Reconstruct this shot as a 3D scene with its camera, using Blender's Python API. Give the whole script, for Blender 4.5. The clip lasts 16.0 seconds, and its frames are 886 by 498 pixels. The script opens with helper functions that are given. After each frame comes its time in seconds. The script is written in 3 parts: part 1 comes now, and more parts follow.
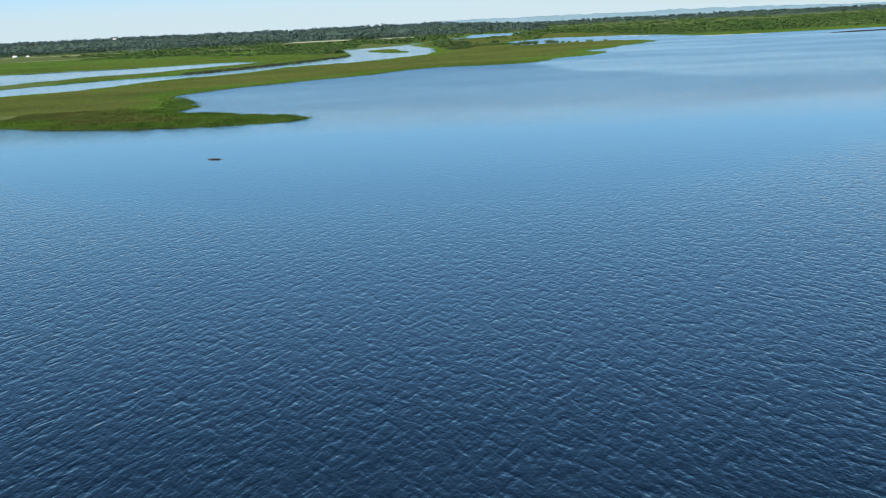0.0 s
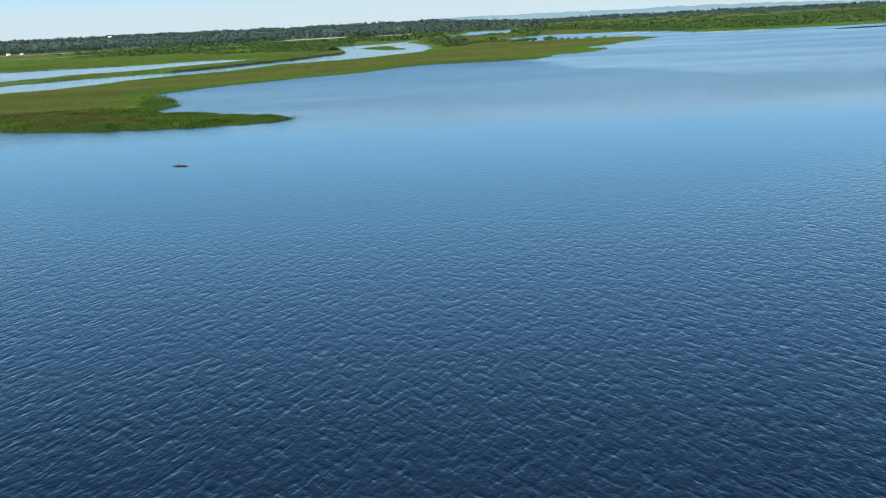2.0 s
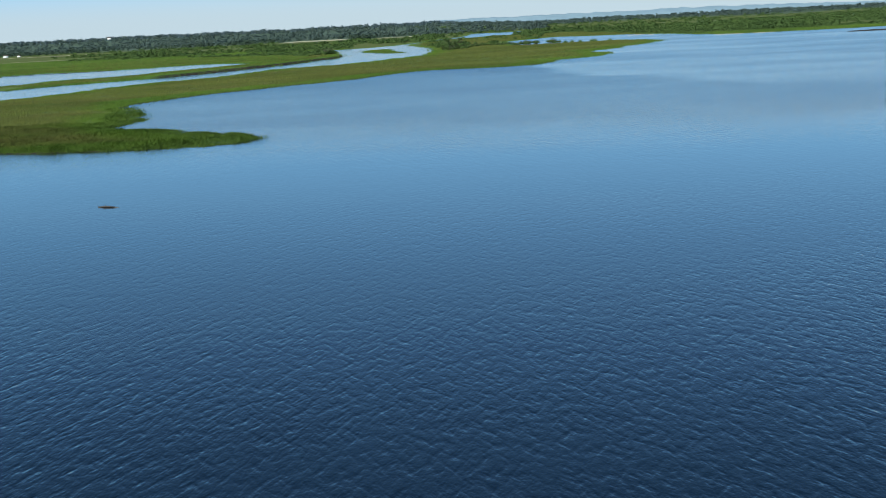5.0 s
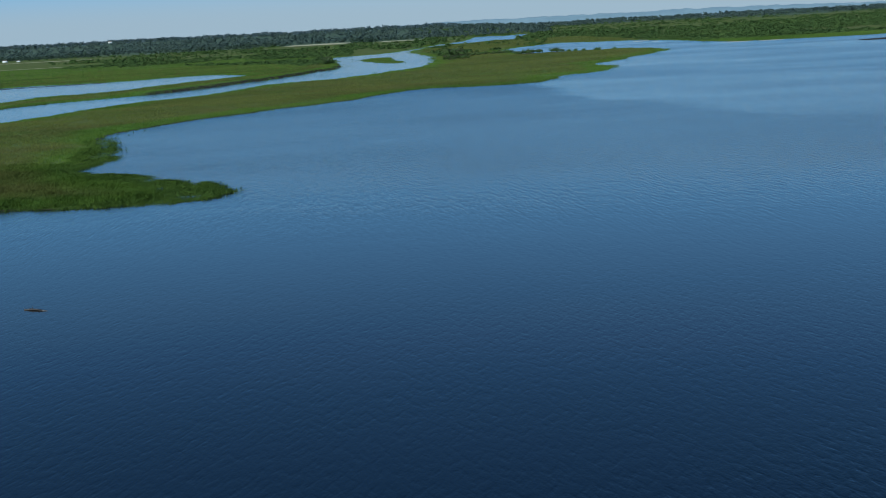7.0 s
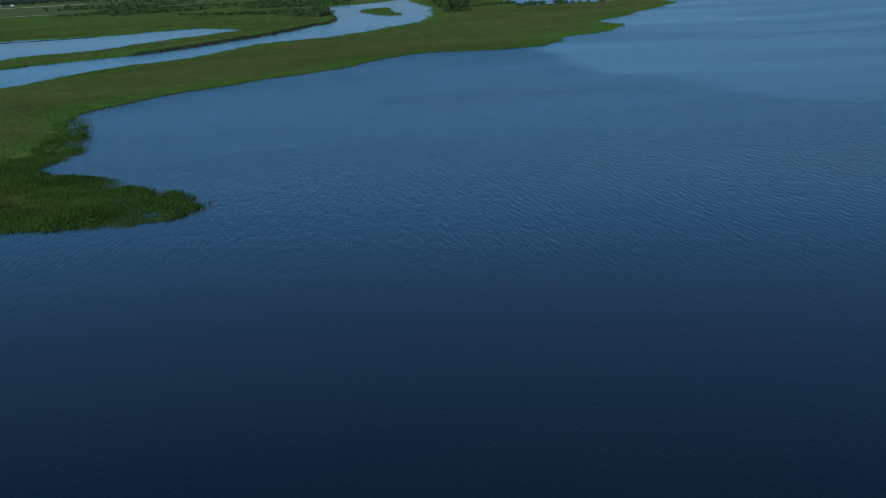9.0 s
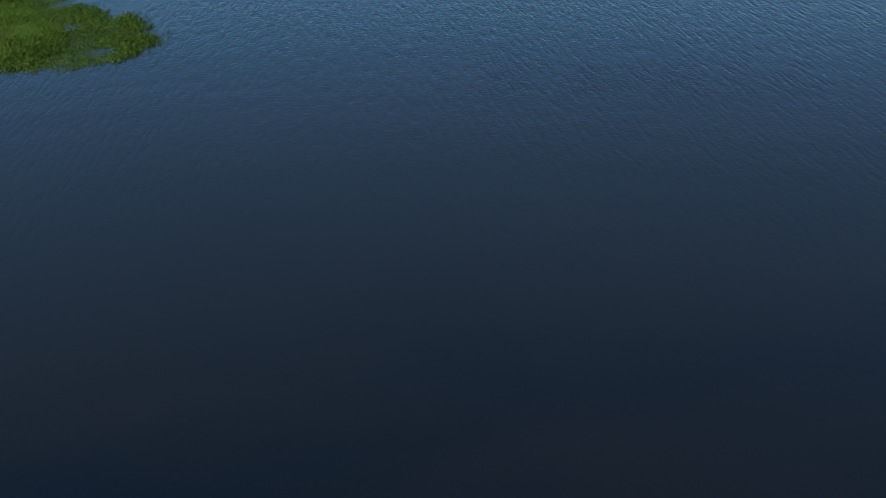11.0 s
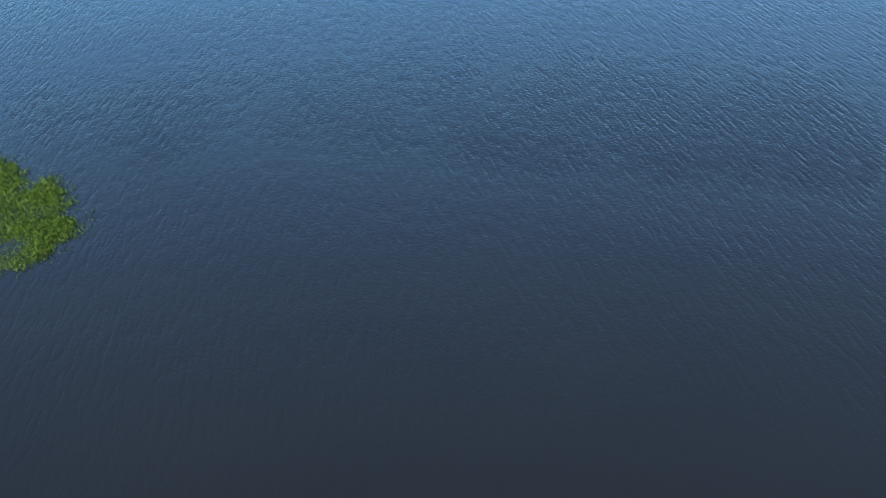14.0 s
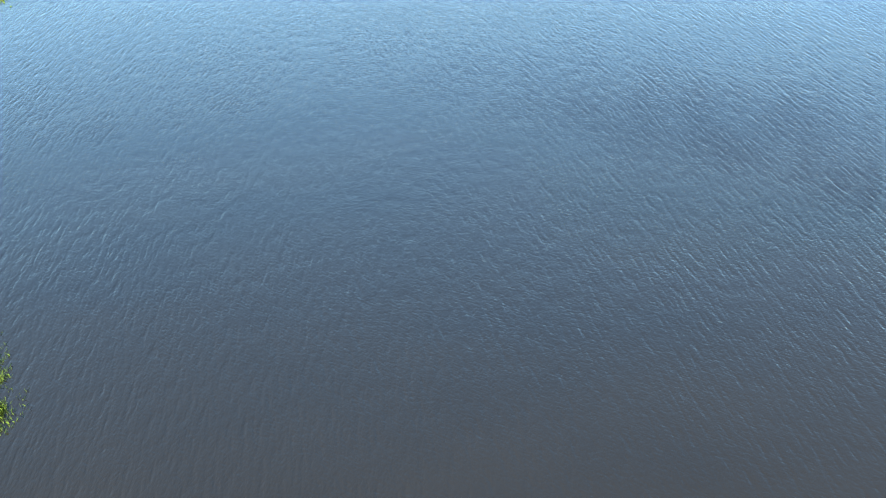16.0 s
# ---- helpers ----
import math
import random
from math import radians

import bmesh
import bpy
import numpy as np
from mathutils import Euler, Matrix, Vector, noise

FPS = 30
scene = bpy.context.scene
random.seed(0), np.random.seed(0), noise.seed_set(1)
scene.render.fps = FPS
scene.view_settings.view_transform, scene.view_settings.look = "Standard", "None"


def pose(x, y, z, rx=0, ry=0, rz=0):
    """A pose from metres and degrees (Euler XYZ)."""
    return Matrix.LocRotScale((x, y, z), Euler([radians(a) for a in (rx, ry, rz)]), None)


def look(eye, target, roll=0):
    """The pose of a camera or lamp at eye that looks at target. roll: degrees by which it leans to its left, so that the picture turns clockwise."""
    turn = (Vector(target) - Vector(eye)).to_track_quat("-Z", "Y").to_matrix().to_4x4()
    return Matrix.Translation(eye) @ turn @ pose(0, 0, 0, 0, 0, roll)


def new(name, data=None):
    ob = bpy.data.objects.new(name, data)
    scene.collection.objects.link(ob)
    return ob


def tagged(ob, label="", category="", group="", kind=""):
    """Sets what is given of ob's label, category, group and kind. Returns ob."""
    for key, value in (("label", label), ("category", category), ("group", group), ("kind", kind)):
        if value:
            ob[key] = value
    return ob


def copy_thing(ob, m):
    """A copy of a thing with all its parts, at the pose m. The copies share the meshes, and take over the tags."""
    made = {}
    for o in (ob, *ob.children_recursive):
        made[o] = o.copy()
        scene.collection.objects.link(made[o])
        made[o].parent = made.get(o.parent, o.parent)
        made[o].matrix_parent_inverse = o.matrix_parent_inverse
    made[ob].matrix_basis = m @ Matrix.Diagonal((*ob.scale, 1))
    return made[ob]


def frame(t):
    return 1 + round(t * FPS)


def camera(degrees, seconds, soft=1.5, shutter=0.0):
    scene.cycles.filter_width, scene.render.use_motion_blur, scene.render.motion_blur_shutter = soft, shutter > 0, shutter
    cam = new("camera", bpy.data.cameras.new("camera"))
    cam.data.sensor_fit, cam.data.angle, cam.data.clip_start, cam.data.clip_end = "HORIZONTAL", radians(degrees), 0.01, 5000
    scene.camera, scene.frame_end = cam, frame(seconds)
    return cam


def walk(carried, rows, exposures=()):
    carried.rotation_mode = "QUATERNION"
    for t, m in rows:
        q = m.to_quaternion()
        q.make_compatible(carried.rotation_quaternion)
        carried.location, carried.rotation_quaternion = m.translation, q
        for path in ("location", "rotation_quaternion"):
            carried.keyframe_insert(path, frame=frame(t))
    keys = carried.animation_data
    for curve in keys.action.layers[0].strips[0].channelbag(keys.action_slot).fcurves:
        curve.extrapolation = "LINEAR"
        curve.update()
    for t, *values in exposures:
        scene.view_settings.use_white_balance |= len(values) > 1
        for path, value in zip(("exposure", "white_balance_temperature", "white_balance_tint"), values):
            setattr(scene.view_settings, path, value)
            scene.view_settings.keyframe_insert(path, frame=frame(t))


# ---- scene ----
cam = camera(41.0, 16.0, soft=1.0)
# seconds, eye x y z, heading, tilt below level, lean
PATH = [
    (0, -14.63, -164.58, 17.01, -0.18, 10.53, -2.81),
    (0.5, -14.24, -160.41, 16.87, -0.20, 10.60, -2.92),
    (1, -14.19, -155.84, 16.51, -0.24, 10.62, -2.91),
    (1.5, -13.99, -151.43, 16.30, -0.27, 10.64, -2.85),
    (2, -13.69, -146.86, 16.18, -0.28, 10.65, -2.87),
    (2.5, -13.50, -142.42, 16.29, -0.27, 10.67, -2.90),
    (3, -13.06, -137.66, 16.37, -0.25, 10.66, -2.88),
    (3.5, -12.76, -132.76, 16.40, -0.23, 10.62, -2.82),
    (6, -10.16, -108.67, 19.19, -0.04, 10.55, -3.02),
    (6.5, -9.63, -103.45, 21.21, 0.00, 10.53, -3.08),
    (7, -9.18, -98.21, 23.17, 0.01, 10.55, -3.05),
    (7.5, -8.69, -93.20, 25.04, 0.02, 10.49, -3.05),
    (8, -8.21, -88.11, 26.94, 0.05, 10.53, -3.06),
    (8.5, -7.62, -82.78, 28.72, 0.12, 10.78, -3.04),
    (9, -7.20, -77.51, 30.54, 0.23, 13.31, -2.99),
    (9.2, -7.00, -75.44, 31.21, 0.34, 14.81, -2.96),
    (9.7, -6.40, -70.32, 33.11, 0.54, 18.40, -2.89),
    (10.2, -5.80, -65.19, 35.01, 0.75, 21.70, -2.83),
    (10.7, -5.19, -60.06, 36.91, 0.96, 24.40, -2.77),
    (11.3, -4.47, -53.91, 39.18, 1.22, 26.08, -2.70),
    (12, -3.74, -45.96, 41.86, 1.27, 26.09, -2.68),
    (12.5, -3.24, -40.22, 43.80, 1.31, 26.15, -2.63),
    (13, -2.81, -34.47, 45.71, 1.34, 26.22, -2.60),
    (13.5, -2.32, -28.61, 47.73, 1.41, 26.34, -2.59),
    (14, -1.76, -22.70, 49.61, 1.50, 26.40, -2.59),
    (14.5, -1.46, -17.05, 51.21, 1.55, 26.27, -2.56),
    (15, -1.17, -11.30, 52.99, 1.60, 26.27, -2.53),
    (15.5, -0.70, -5.43, 54.99, 1.69, 26.39, -2.62),
    (16, 0.00, 0.00, 57.34, 1.83, 26.63, -2.82),
]
walk(cam, [(t, pose(x, y, z, 90 - tilt, 0, head) @ pose(0, 0, 0, 0, 0, lean)) for t, x, y, z, head, tilt, lean in PATH],
     exposures=[(0, 0.9, 5900, 2), (3.5, 0.9, 5900, 2), (6, 0.47, 5500, 2), (7, 0.15, 5200, 0), (7.5, -0.12, 5100, 0), (8.5, -0.33, 4950, 0), (9.2, -0.4, 4950, 0),
                (11.3, 0.75, 6000, 0), (12.5, 1.1, 6100, 0), (14, 1.7, 6100, 2), (15, 2.4, 7000, 2), (16, 3.1, 7900, 2)])

# ---- light: clear morning, sun behind the camera and to its left ----
SUN_UP, SUN_TURN = radians(28), radians(208)
world = bpy.data.worlds.new("sky")
scene.world = world
world.use_nodes = True
wt = world.node_tree
sky = wt.nodes.new("ShaderNodeTexSky")
sky.sky_type = "NISHITA"
sky.sun_disc = False
sky.sun_elevation, sky.sun_rotation = SUN_UP, SUN_TURN
sky.air_density, sky.dust_density, sky.ozone_density = 1.0, 0.0, 3.0
sky.altitude = 1500
wt.nodes["Background"].inputs[1].default_value = 0.072
# thin summer haze evens out the clear sky
haze = wt.nodes.new("ShaderNodeMix")
haze.data_type = "RGBA"
haze.inputs[0].default_value = 0.22
haze.inputs[7].default_value = (1.3, 3.25, 6.3, 1)
wt.links.new(sky.outputs[0], haze.inputs[6])
# pale blue air towards the horizon, milky grey at its foot
where = wt.nodes.new("ShaderNodeTexCoord")
up = wt.nodes.new("ShaderNodeSeparateXYZ")
wt.links.new(where.outputs["Generated"], up.inputs[0])
low = wt.nodes.new("ShaderNodeMapRange")
low.interpolation_type = "SMOOTHERSTEP"
low.inputs["From Min"].default_value, low.inputs["From Max"].default_value = 0.008, 0.068
low.inputs["To Min"].default_value, low.inputs["To Max"].default_value = 0.9, 0.0
wt.links.new(up.outputs["Z"], low.inputs["Value"])
pale = wt.nodes.new("ShaderNodeMapRange")
pale.interpolation_type = "SMOOTHERSTEP"
pale.inputs["From Min"].default_value, pale.inputs["From Max"].default_value = 0.02, 0.34
pale.inputs["To Min"].default_value, pale.inputs["To Max"].default_value = 0.6, 0.0
wt.links.new(up.outputs["Z"], pale.inputs["Value"])
air = wt.nodes.new("ShaderNodeMix")
air.data_type = "RGBA"
air.inputs[7].default_value = (2.05, 4.85, 7.9, 1)
wt.links.new(pale.outputs[0], air.inputs[0])
wt.links.new(haze.outputs[2], air.inputs[6])
grey = wt.nodes.new("ShaderNodeMix")
grey.data_type = "RGBA"
grey.inputs[7].default_value = (5.35, 5.7, 5.75, 1)
wt.links.new(low.outputs[0], grey.inputs[0])
wt.links.new(air.outputs[2], grey.inputs[6])
wt.links.new(grey.outputs[2], wt.nodes["Background"].inputs[0])
sun = new("sun", bpy.data.lights.new("sun", "SUN"))
sun.data.energy, sun.data.angle, sun.data.color = 4.9, radians(0.5), (1.0, 0.93, 0.82)
sun_from = Vector((math.sin(SUN_TURN) * math.cos(SUN_UP), math.cos(SUN_TURN) * math.cos(SUN_UP), math.sin(SUN_UP)))
sun.matrix_world = look(sun_from * 100, (0, 0, 0))

rng = np.random.default_rng(7)


# ---- materials ----
class Nodes:
    """A short way to wire a node material."""

    def __init__(self, name):
        self.mat = bpy.data.materials.new(name)
        self.mat.use_nodes = True
        self.tree = self.mat.node_tree
        self.bsdf = self.tree.nodes["Principled BSDF"]

    def add(self, kind, **values):
        node = self.tree.nodes.new("ShaderNode" + kind)
        for key, value in values.items():
            if key in node.inputs:
                node.inputs[key].default_value = value
        return node

    def wire(self, a, b):
        self.tree.links.new(a, b)

    def coords(self, length=(1, 1, 1), turn=0.0):
        """World coordinates in units of length along axes turned by that angle."""
        geo = self.add("NewGeometry")
        m = self.add("Mapping")
        m.vector_type = "TEXTURE"
        m.inputs["Scale"].default_value = length
        m.inputs["Rotation"].default_value = (0, 0, radians(turn))
        self.wire(geo.outputs["Position"], m.inputs["Vector"])
        return m.outputs[0]

    def noise(self, vec, scale, detail=3.0, rough=0.5):
        n = self.add("TexNoise", Scale=scale, Detail=detail, Roughness=rough)
        self.wire(vec, n.inputs["Vector"])
        return n.outputs["Fac"]

    def ramp(self, fac, stops):
        r = self.add("ValToRGB")
        el = r.color_ramp.elements
        while len(el) < len(stops):
            el.new(0.5)
        for e, (p, c) in zip(el, stops):
            e.position = p
            e.color = (*c, 1) if len(c) == 3 else c
        self.wire(fac, r.inputs[0])
        return r.outputs[0]

    def math(self, op, a, b, c=None):
        n = self.add("Math")
        n.operation = op
        for i, v in enumerate((a, b, c)):
            if v is None:
                continue
            if isinstance(v, (int, float)):
                n.inputs[i].default_value = v
            else:
                self.wire(v, n.inputs[i])
        return n.outputs[0]

    def mix(self, fac, a, b):
        n = self.add("Mix")
        n.data_type = "RGBA"
        for sock, v in ((n.inputs[0], fac), (n.inputs[6], a), (n.inputs[7], b)):
            if isinstance(v, (int, float)):
                sock.default_value = v
            elif isinstance(v, tuple):
                sock.default_value = (*v, 1)
            else:
                self.wire(v, sock)
        return n.outputs[2]

    def out(self, colour=None, rough=0.9, height=None, strength=1.0, distance=1.0):
        if isinstance(colour, tuple):
            self.bsdf.inputs["Base Color"].default_value = (*colour, 1)
        elif colour is not None:
            self.wire(colour, self.bsdf.inputs["Base Color"])
        if isinstance(rough, (int, float)):
            self.bsdf.inputs["Roughness"].default_value = rough
        else:
            self.wire(rough, self.bsdf.inputs["Roughness"])
        if height is not None:
            b = self.add("Bump", Strength=strength, Distance=distance)
            self.wire(height, b.inputs["Height"])
            self.wire(b.outputs[0], self.bsdf.inputs["Normal"])
        return self.mat


def water_material():
    """Lake water: crossing wind ripples, calm lees and breezy patches, deep blue and muddy shallow."""
    n = Nodes("lake_water")
    geo = n.add("NewGeometry")
    sep = n.add("SeparateXYZ")
    n.wire(geo.outputs["Position"], sep.inputs[0])
    px, py = sep.outputs["X"], sep.outputs["Y"]

    def step(value, a, b, lo, hi, kind="SMOOTHSTEP"):
        r = n.add("MapRange")
        r.interpolation_type = kind
        for key, v in (("From Min", a), ("From Max", b), ("To Min", lo), ("To Max", hi)):
            r.inputs[key].default_value = v
        n.wire(value, r.inputs["Value"])
        return r.outputs[0]

    # ripples die out along a curved line south of the calm shallow, and come back with the breeze to the north
    wob = n.math("SUBTRACT", n.noise(n.coords((2, 1, 1), 10), 0.03, 3.0, 0.6), 0.5)
    bow = n.math("MULTIPLY", n.math("POWER", n.math("ADD", px, 16.0), 2.0), 0.013)
    south = n.math("SUBTRACT", n.math("MULTIPLY_ADD", wob, 26.0, n.math("ADD", py, 45.0)), n.math("MINIMUM", bow, 40.0))
    wind_s = n.math("ADD", step(south, -85.0, 5.0, 0.70, 0.10), step(south, -22.0, 6.0, 0.30, 0.0))
    yw = n.math("MULTIPLY_ADD", wob, 60.0, py)
    wind_n = step(yw, 15.0, 115.0, 0.06, 1.0)
    gust = n.ramp(n.noise(n.coords((2.2, 1.0, 1), 14), 0.014, 4.0, 0.6), [(0.34, (0.8, 0.8, 0.8)), (0.62, (1.15, 1.15, 1.15))])
    # the calm lee behind the lobes of the marsh has a firm western edge, and cat's-paws within
    edge = n.ramp(n.math("DIVIDE", py, 400.0), [(0.385, (0.90,) * 3), (0.425, (0.68,) * 3), (0.475, (0.59,) * 3), (0.60, (0.52,) * 3), (0.65, (0.38,) * 3), (0.75, (0.31,) * 3), (0.92, (0.29,) * 3)])
    ragged = n.math("SUBTRACT", n.noise(n.coords((1.0, 2.5, 1), -20), 0.035, 4.0, 0.6), 0.5)
    east = n.math("SUBTRACT", n.math("MULTIPLY_ADD", ragged, 34.0, px), n.math("MULTIPLY", edge, 100.0))
    inner = n.math("MULTIPLY", step(east, -5.0, 7.0, 0.0, 1.0), step(yw, 140.0, 185.0, 0.0, 1.0))
    paws = n.ramp(n.noise(n.coords((3.2, 1.0, 1), -14), 0.016, 3.0, 0.55), [(0.42, (0.0,) * 3), (0.56, (1.0,) * 3)])
    lee = n.math("MULTIPLY", inner, n.math("SUBTRACT", 1.0, n.math("MULTIPLY", paws, 0.32)))
    # the river and the pond lie sheltered west of the marsh
    bank = n.math("MULTIPLY_ADD", n.math("MINIMUM", py, 780.0), -0.27, n.math("ADD", px, 186.0))
    open_water = n.math("MULTIPLY", step(bank, -15.0, 15.0, 0.25, 1.0), n.math("SUBTRACT", 1.0, n.math("MULTIPLY", lee, 0.52)))
    wind_n = n.math("MULTIPLY", wind_n, open_water)
    wind = n.math("MULTIPLY", n.math("ADD", n.math("ADD", wind_s, wind_n), 0.05), gust)

    def crests(size, turn, detail, sharp):
        """A train of ripples, the crests drawn to a thin edge."""
        f = n.noise(n.coords((*size, 1), turn), 1.0, detail, 0.45)
        ridge = n.math("ABSOLUTE", n.math("SUBTRACT", f, 0.5), 0.0)
        return n.math("SUBTRACT", n.math("MULTIPLY", f, 1.0 - sharp), n.math("MULTIPLY", ridge, 2.0 * sharp))

    # south: two trains crossing at some forty degrees; north: long crests running north and a short chop across them
    north = step(py, -30.0, 60.0, 0.0, 1.0)
    a = crests((0.50, 1.7), -20, 1.5, 0.25)
    b = crests((0.46, 1.5), 24, 1.5, 0.25)
    c = crests((0.24, 0.60), -6, 1.5, 0.2)
    d = n.noise(n.coords((0.11, 0.22, 1), 14), 1.0, 1.0, 0.5)
    e = crests((0.55, 3.4), 6, 1.5, 0.2)
    g = crests((0.24, 0.85), 46, 1.5, 0.2)
    chop = n.math("ADD", n.math("MULTIPLY", a, 0.092), n.math("MULTIPLY", b, 0.076))
    swell = n.math("ADD", n.math("MULTIPLY", e, 0.112), n.math("MULTIPLY", g, 0.036))
    fine = n.math("ADD", n.math("MULTIPLY", c, 0.038), n.math("MULTIPLY", d, 0.013))
    h = n.math("ADD", n.math("MULTIPLY", chop, n.math("SUBTRACT", 1.0, north)), n.math("MULTIPLY", swell, north))
    h = n.math("MULTIPLY", n.math("ADD", h, fine), wind)
    # blue in the deeper water, brown over the muddy shallow
    shallow = n.math("MULTIPLY", step(yw, -25.0, 15.0, 0.0, 1.0), step(yw, 50.0, 185.0, 1.0, 0.0))
    deep = n.mix(n.noise(n.coords(), 0.02, 3.0), (0.0005, 0.0027, 0.0076), (0.0011, 0.0041, 0.0100))
    murk = n.mix(n.noise(n.coords(), 0.05, 4.0, 0.6), (0.0066, 0.0060, 0.0060), (0.0100, 0.0090, 0.0086))
    n.bsdf.inputs["IOR"].default_value = 1.333
    # ripples too fine to tell apart far off
    chop_far = n.math("ADD", step(yw, 45.0, 150.0, 0.0, 0.125), step(yw, 150.0, 400.0, 0.0, 0.08))
    rough = n.math("MULTIPLY_ADD", n.math("MULTIPLY", chop_far, open_water), gust, 0.035)
    return n.out(n.mix(shallow, deep, murk), rough, h, 1.0, 1.0)


def ground_material():
    """Marsh turf: fresh green by the water, olive and reddish sedge inland, mud below the water line."""
    n = Nodes("marsh_ground")
    edge = n.add("Attribute")
    edge.attribute_name = "inland"
    mid = n.noise(n.coords((1, 1.0, 1)), 0.28, 4.0, 0.6)
    fine = n.noise(n.coords((1, 1, 1)), 3.0, 3.0, 0.6)
    big = n.noise(n.coords((3.0, 1.0, 1), 12), 0.035, 4.0, 0.65)
    olive = n.ramp(mid, [(0.3, (0.070, 0.088, 0.019)), (0.55, (0.115, 0.125, 0.030)), (0.75, (0.150, 0.138, 0.040))])
    green = n.ramp(mid, [(0.3, (0.06, 0.13, 0.012)), (0.7, (0.125, 0.21, 0.026))])
    f = n.math("MULTIPLY", edge.outputs["Fac"], n.ramp(big, [(0.32, (0.4, 0.4, 0.4)), (0.58, (1, 1, 1))]))
    colour = n.mix(f, green, olive)
    colour = n.mix(n.math("MULTIPLY", fine, 0.45), colour, (0.03, 0.05, 0.012))
    sweep = n.noise(n.coords((7.0, 1.0, 1), 4), 0.012, 5.0, 0.65)
    colour = n.mix(n.ramp(sweep, [(0.42, (0, 0, 0)), (0.62, (0.7, 0.7, 0.7))]), colour, n.mix(fine, (0.14, 0.14, 0.05), (0.075, 0.085, 0.03)))
    litter = n.add("Attribute")
    litter.attribute_name = "wooded"
    colour = n.mix(litter.outputs["Fac"], colour, n.ramp(mid, [(0.3, (0.060, 0.084, 0.056)), (0.7, (0.090, 0.118, 0.075))]))
    mud = n.add("Attribute")
    mud.attribute_name = "mud"
    colour = n.mix(mud.outputs["Fac"], colour, n.ramp(mid, [(0.3, (0.018, 0.016, 0.012)), (0.7, (0.05, 0.042, 0.032))]))
    h = n.math("ADD", n.math("MULTIPLY", mid, 0.5), n.math("MULTIPLY", fine, 0.15))
    n.bsdf.inputs["Specular IOR Level"].default_value = 0.05
    return n.out(colour, 0.95, h, 0.8, 0.6)


def leaf_material(name, dark, light, dry=None):
    """Blades or leaves, each island a little different; thin enough to let some light through."""
    n = Nodes(name)
    geo = n.add("NewGeometry")
    patch = n.noise(n.coords(), 0.09, 3.0, 0.6)
    col = n.mix(geo.outputs["Random Per Island"], dark, light)
    if dry:
        inland = n.add("Attribute")
        inland.attribute_name = "inland"
        wide = n.noise(n.coords((3.0, 1.0, 1), 12), 0.035, 4.0, 0.65)
        share = n.math("MULTIPLY", n.ramp(n.math("ADD", n.math("MULTIPLY", patch, 0.4), n.math("MULTIPLY", wide, 0.6)),
                                          [(0.32, (0.35, 0.35, 0.35)), (0.58, (1, 1, 1))]), inland.outputs["Fac"])
        col = n.mix(share, col, n.mix(geo.outputs["Random Per Island"], (dry[0] * 0.45, dry[1] * 0.5, dry[2] * 0.5), dry))
    # broad stands of darker and lighter growth
    stand = n.ramp(n.noise(n.coords((2.0, 1.0, 1), 20), 0.022, 3.0, 0.6), [(0.36, (0.74, 0.78, 0.78)), (0.62, (1.1, 1.08, 1.05))])
    tone = n.add("Mix")
    tone.data_type, tone.blend_type = "RGBA", "MULTIPLY"
    tone.inputs[0].default_value = 1.0
    n.wire(col, tone.inputs[6])
    n.wire(stand, tone.inputs[7])
    col = tone.outputs[2]
    n.bsdf.inputs["Specular IOR Level"].default_value = 0.1
    n.out(col, 0.7)
    tr = n.add("BsdfTranslucent")
    n.wire(col, tr.inputs["Color"])
    mixer = n.add("MixShader")
    mixer.inputs[0].default_value = 0.45
    n.wire(n.bsdf.outputs[0], mixer.inputs[1])
    n.wire(tr.outputs[0], mixer.inputs[2])
    n.wire(mixer.outputs[0], n.tree.nodes["Material Output"].inputs["Surface"])
    return n.mat


def bark_material():
    n = Nodes("bark")
    g = n.noise(n.coords((1, 1, 5)), 12.0, 4.0, 0.6)
    return n.out(n.ramp(g, [(0.3, (0.05, 0.038, 0.028)), (0.7, (0.16, 0.125, 0.095))]), 0.9, g, 0.6, 0.03)


def hazed_hill_material():
    n = Nodes("hazed_forest_cover")
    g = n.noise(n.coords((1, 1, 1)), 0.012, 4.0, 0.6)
    # pale blue-green: the haze of distance is put into the base colour
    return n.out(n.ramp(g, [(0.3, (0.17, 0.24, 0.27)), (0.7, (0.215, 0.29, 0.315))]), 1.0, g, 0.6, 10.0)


def straw_material():
    n = Nodes("dry_meadow")
    g = n.noise(n.coords((3, 1, 1)), 0.08, 4.0, 0.6)
    return n.out(n.ramp(g, [(0.3, (0.30, 0.27, 0.13)), (0.7, (0.48, 0.43, 0.25))]), 0.95)


def plaster_material():
    n = Nodes("white_plaster")
    g = n.noise(n.coords(), 1.5, 3.0)
    return n.out(n.ramp(g, [(0.3, (0.70, 0.69, 0.66)), (0.7, (0.82, 0.81, 0.79))]), 0.8)


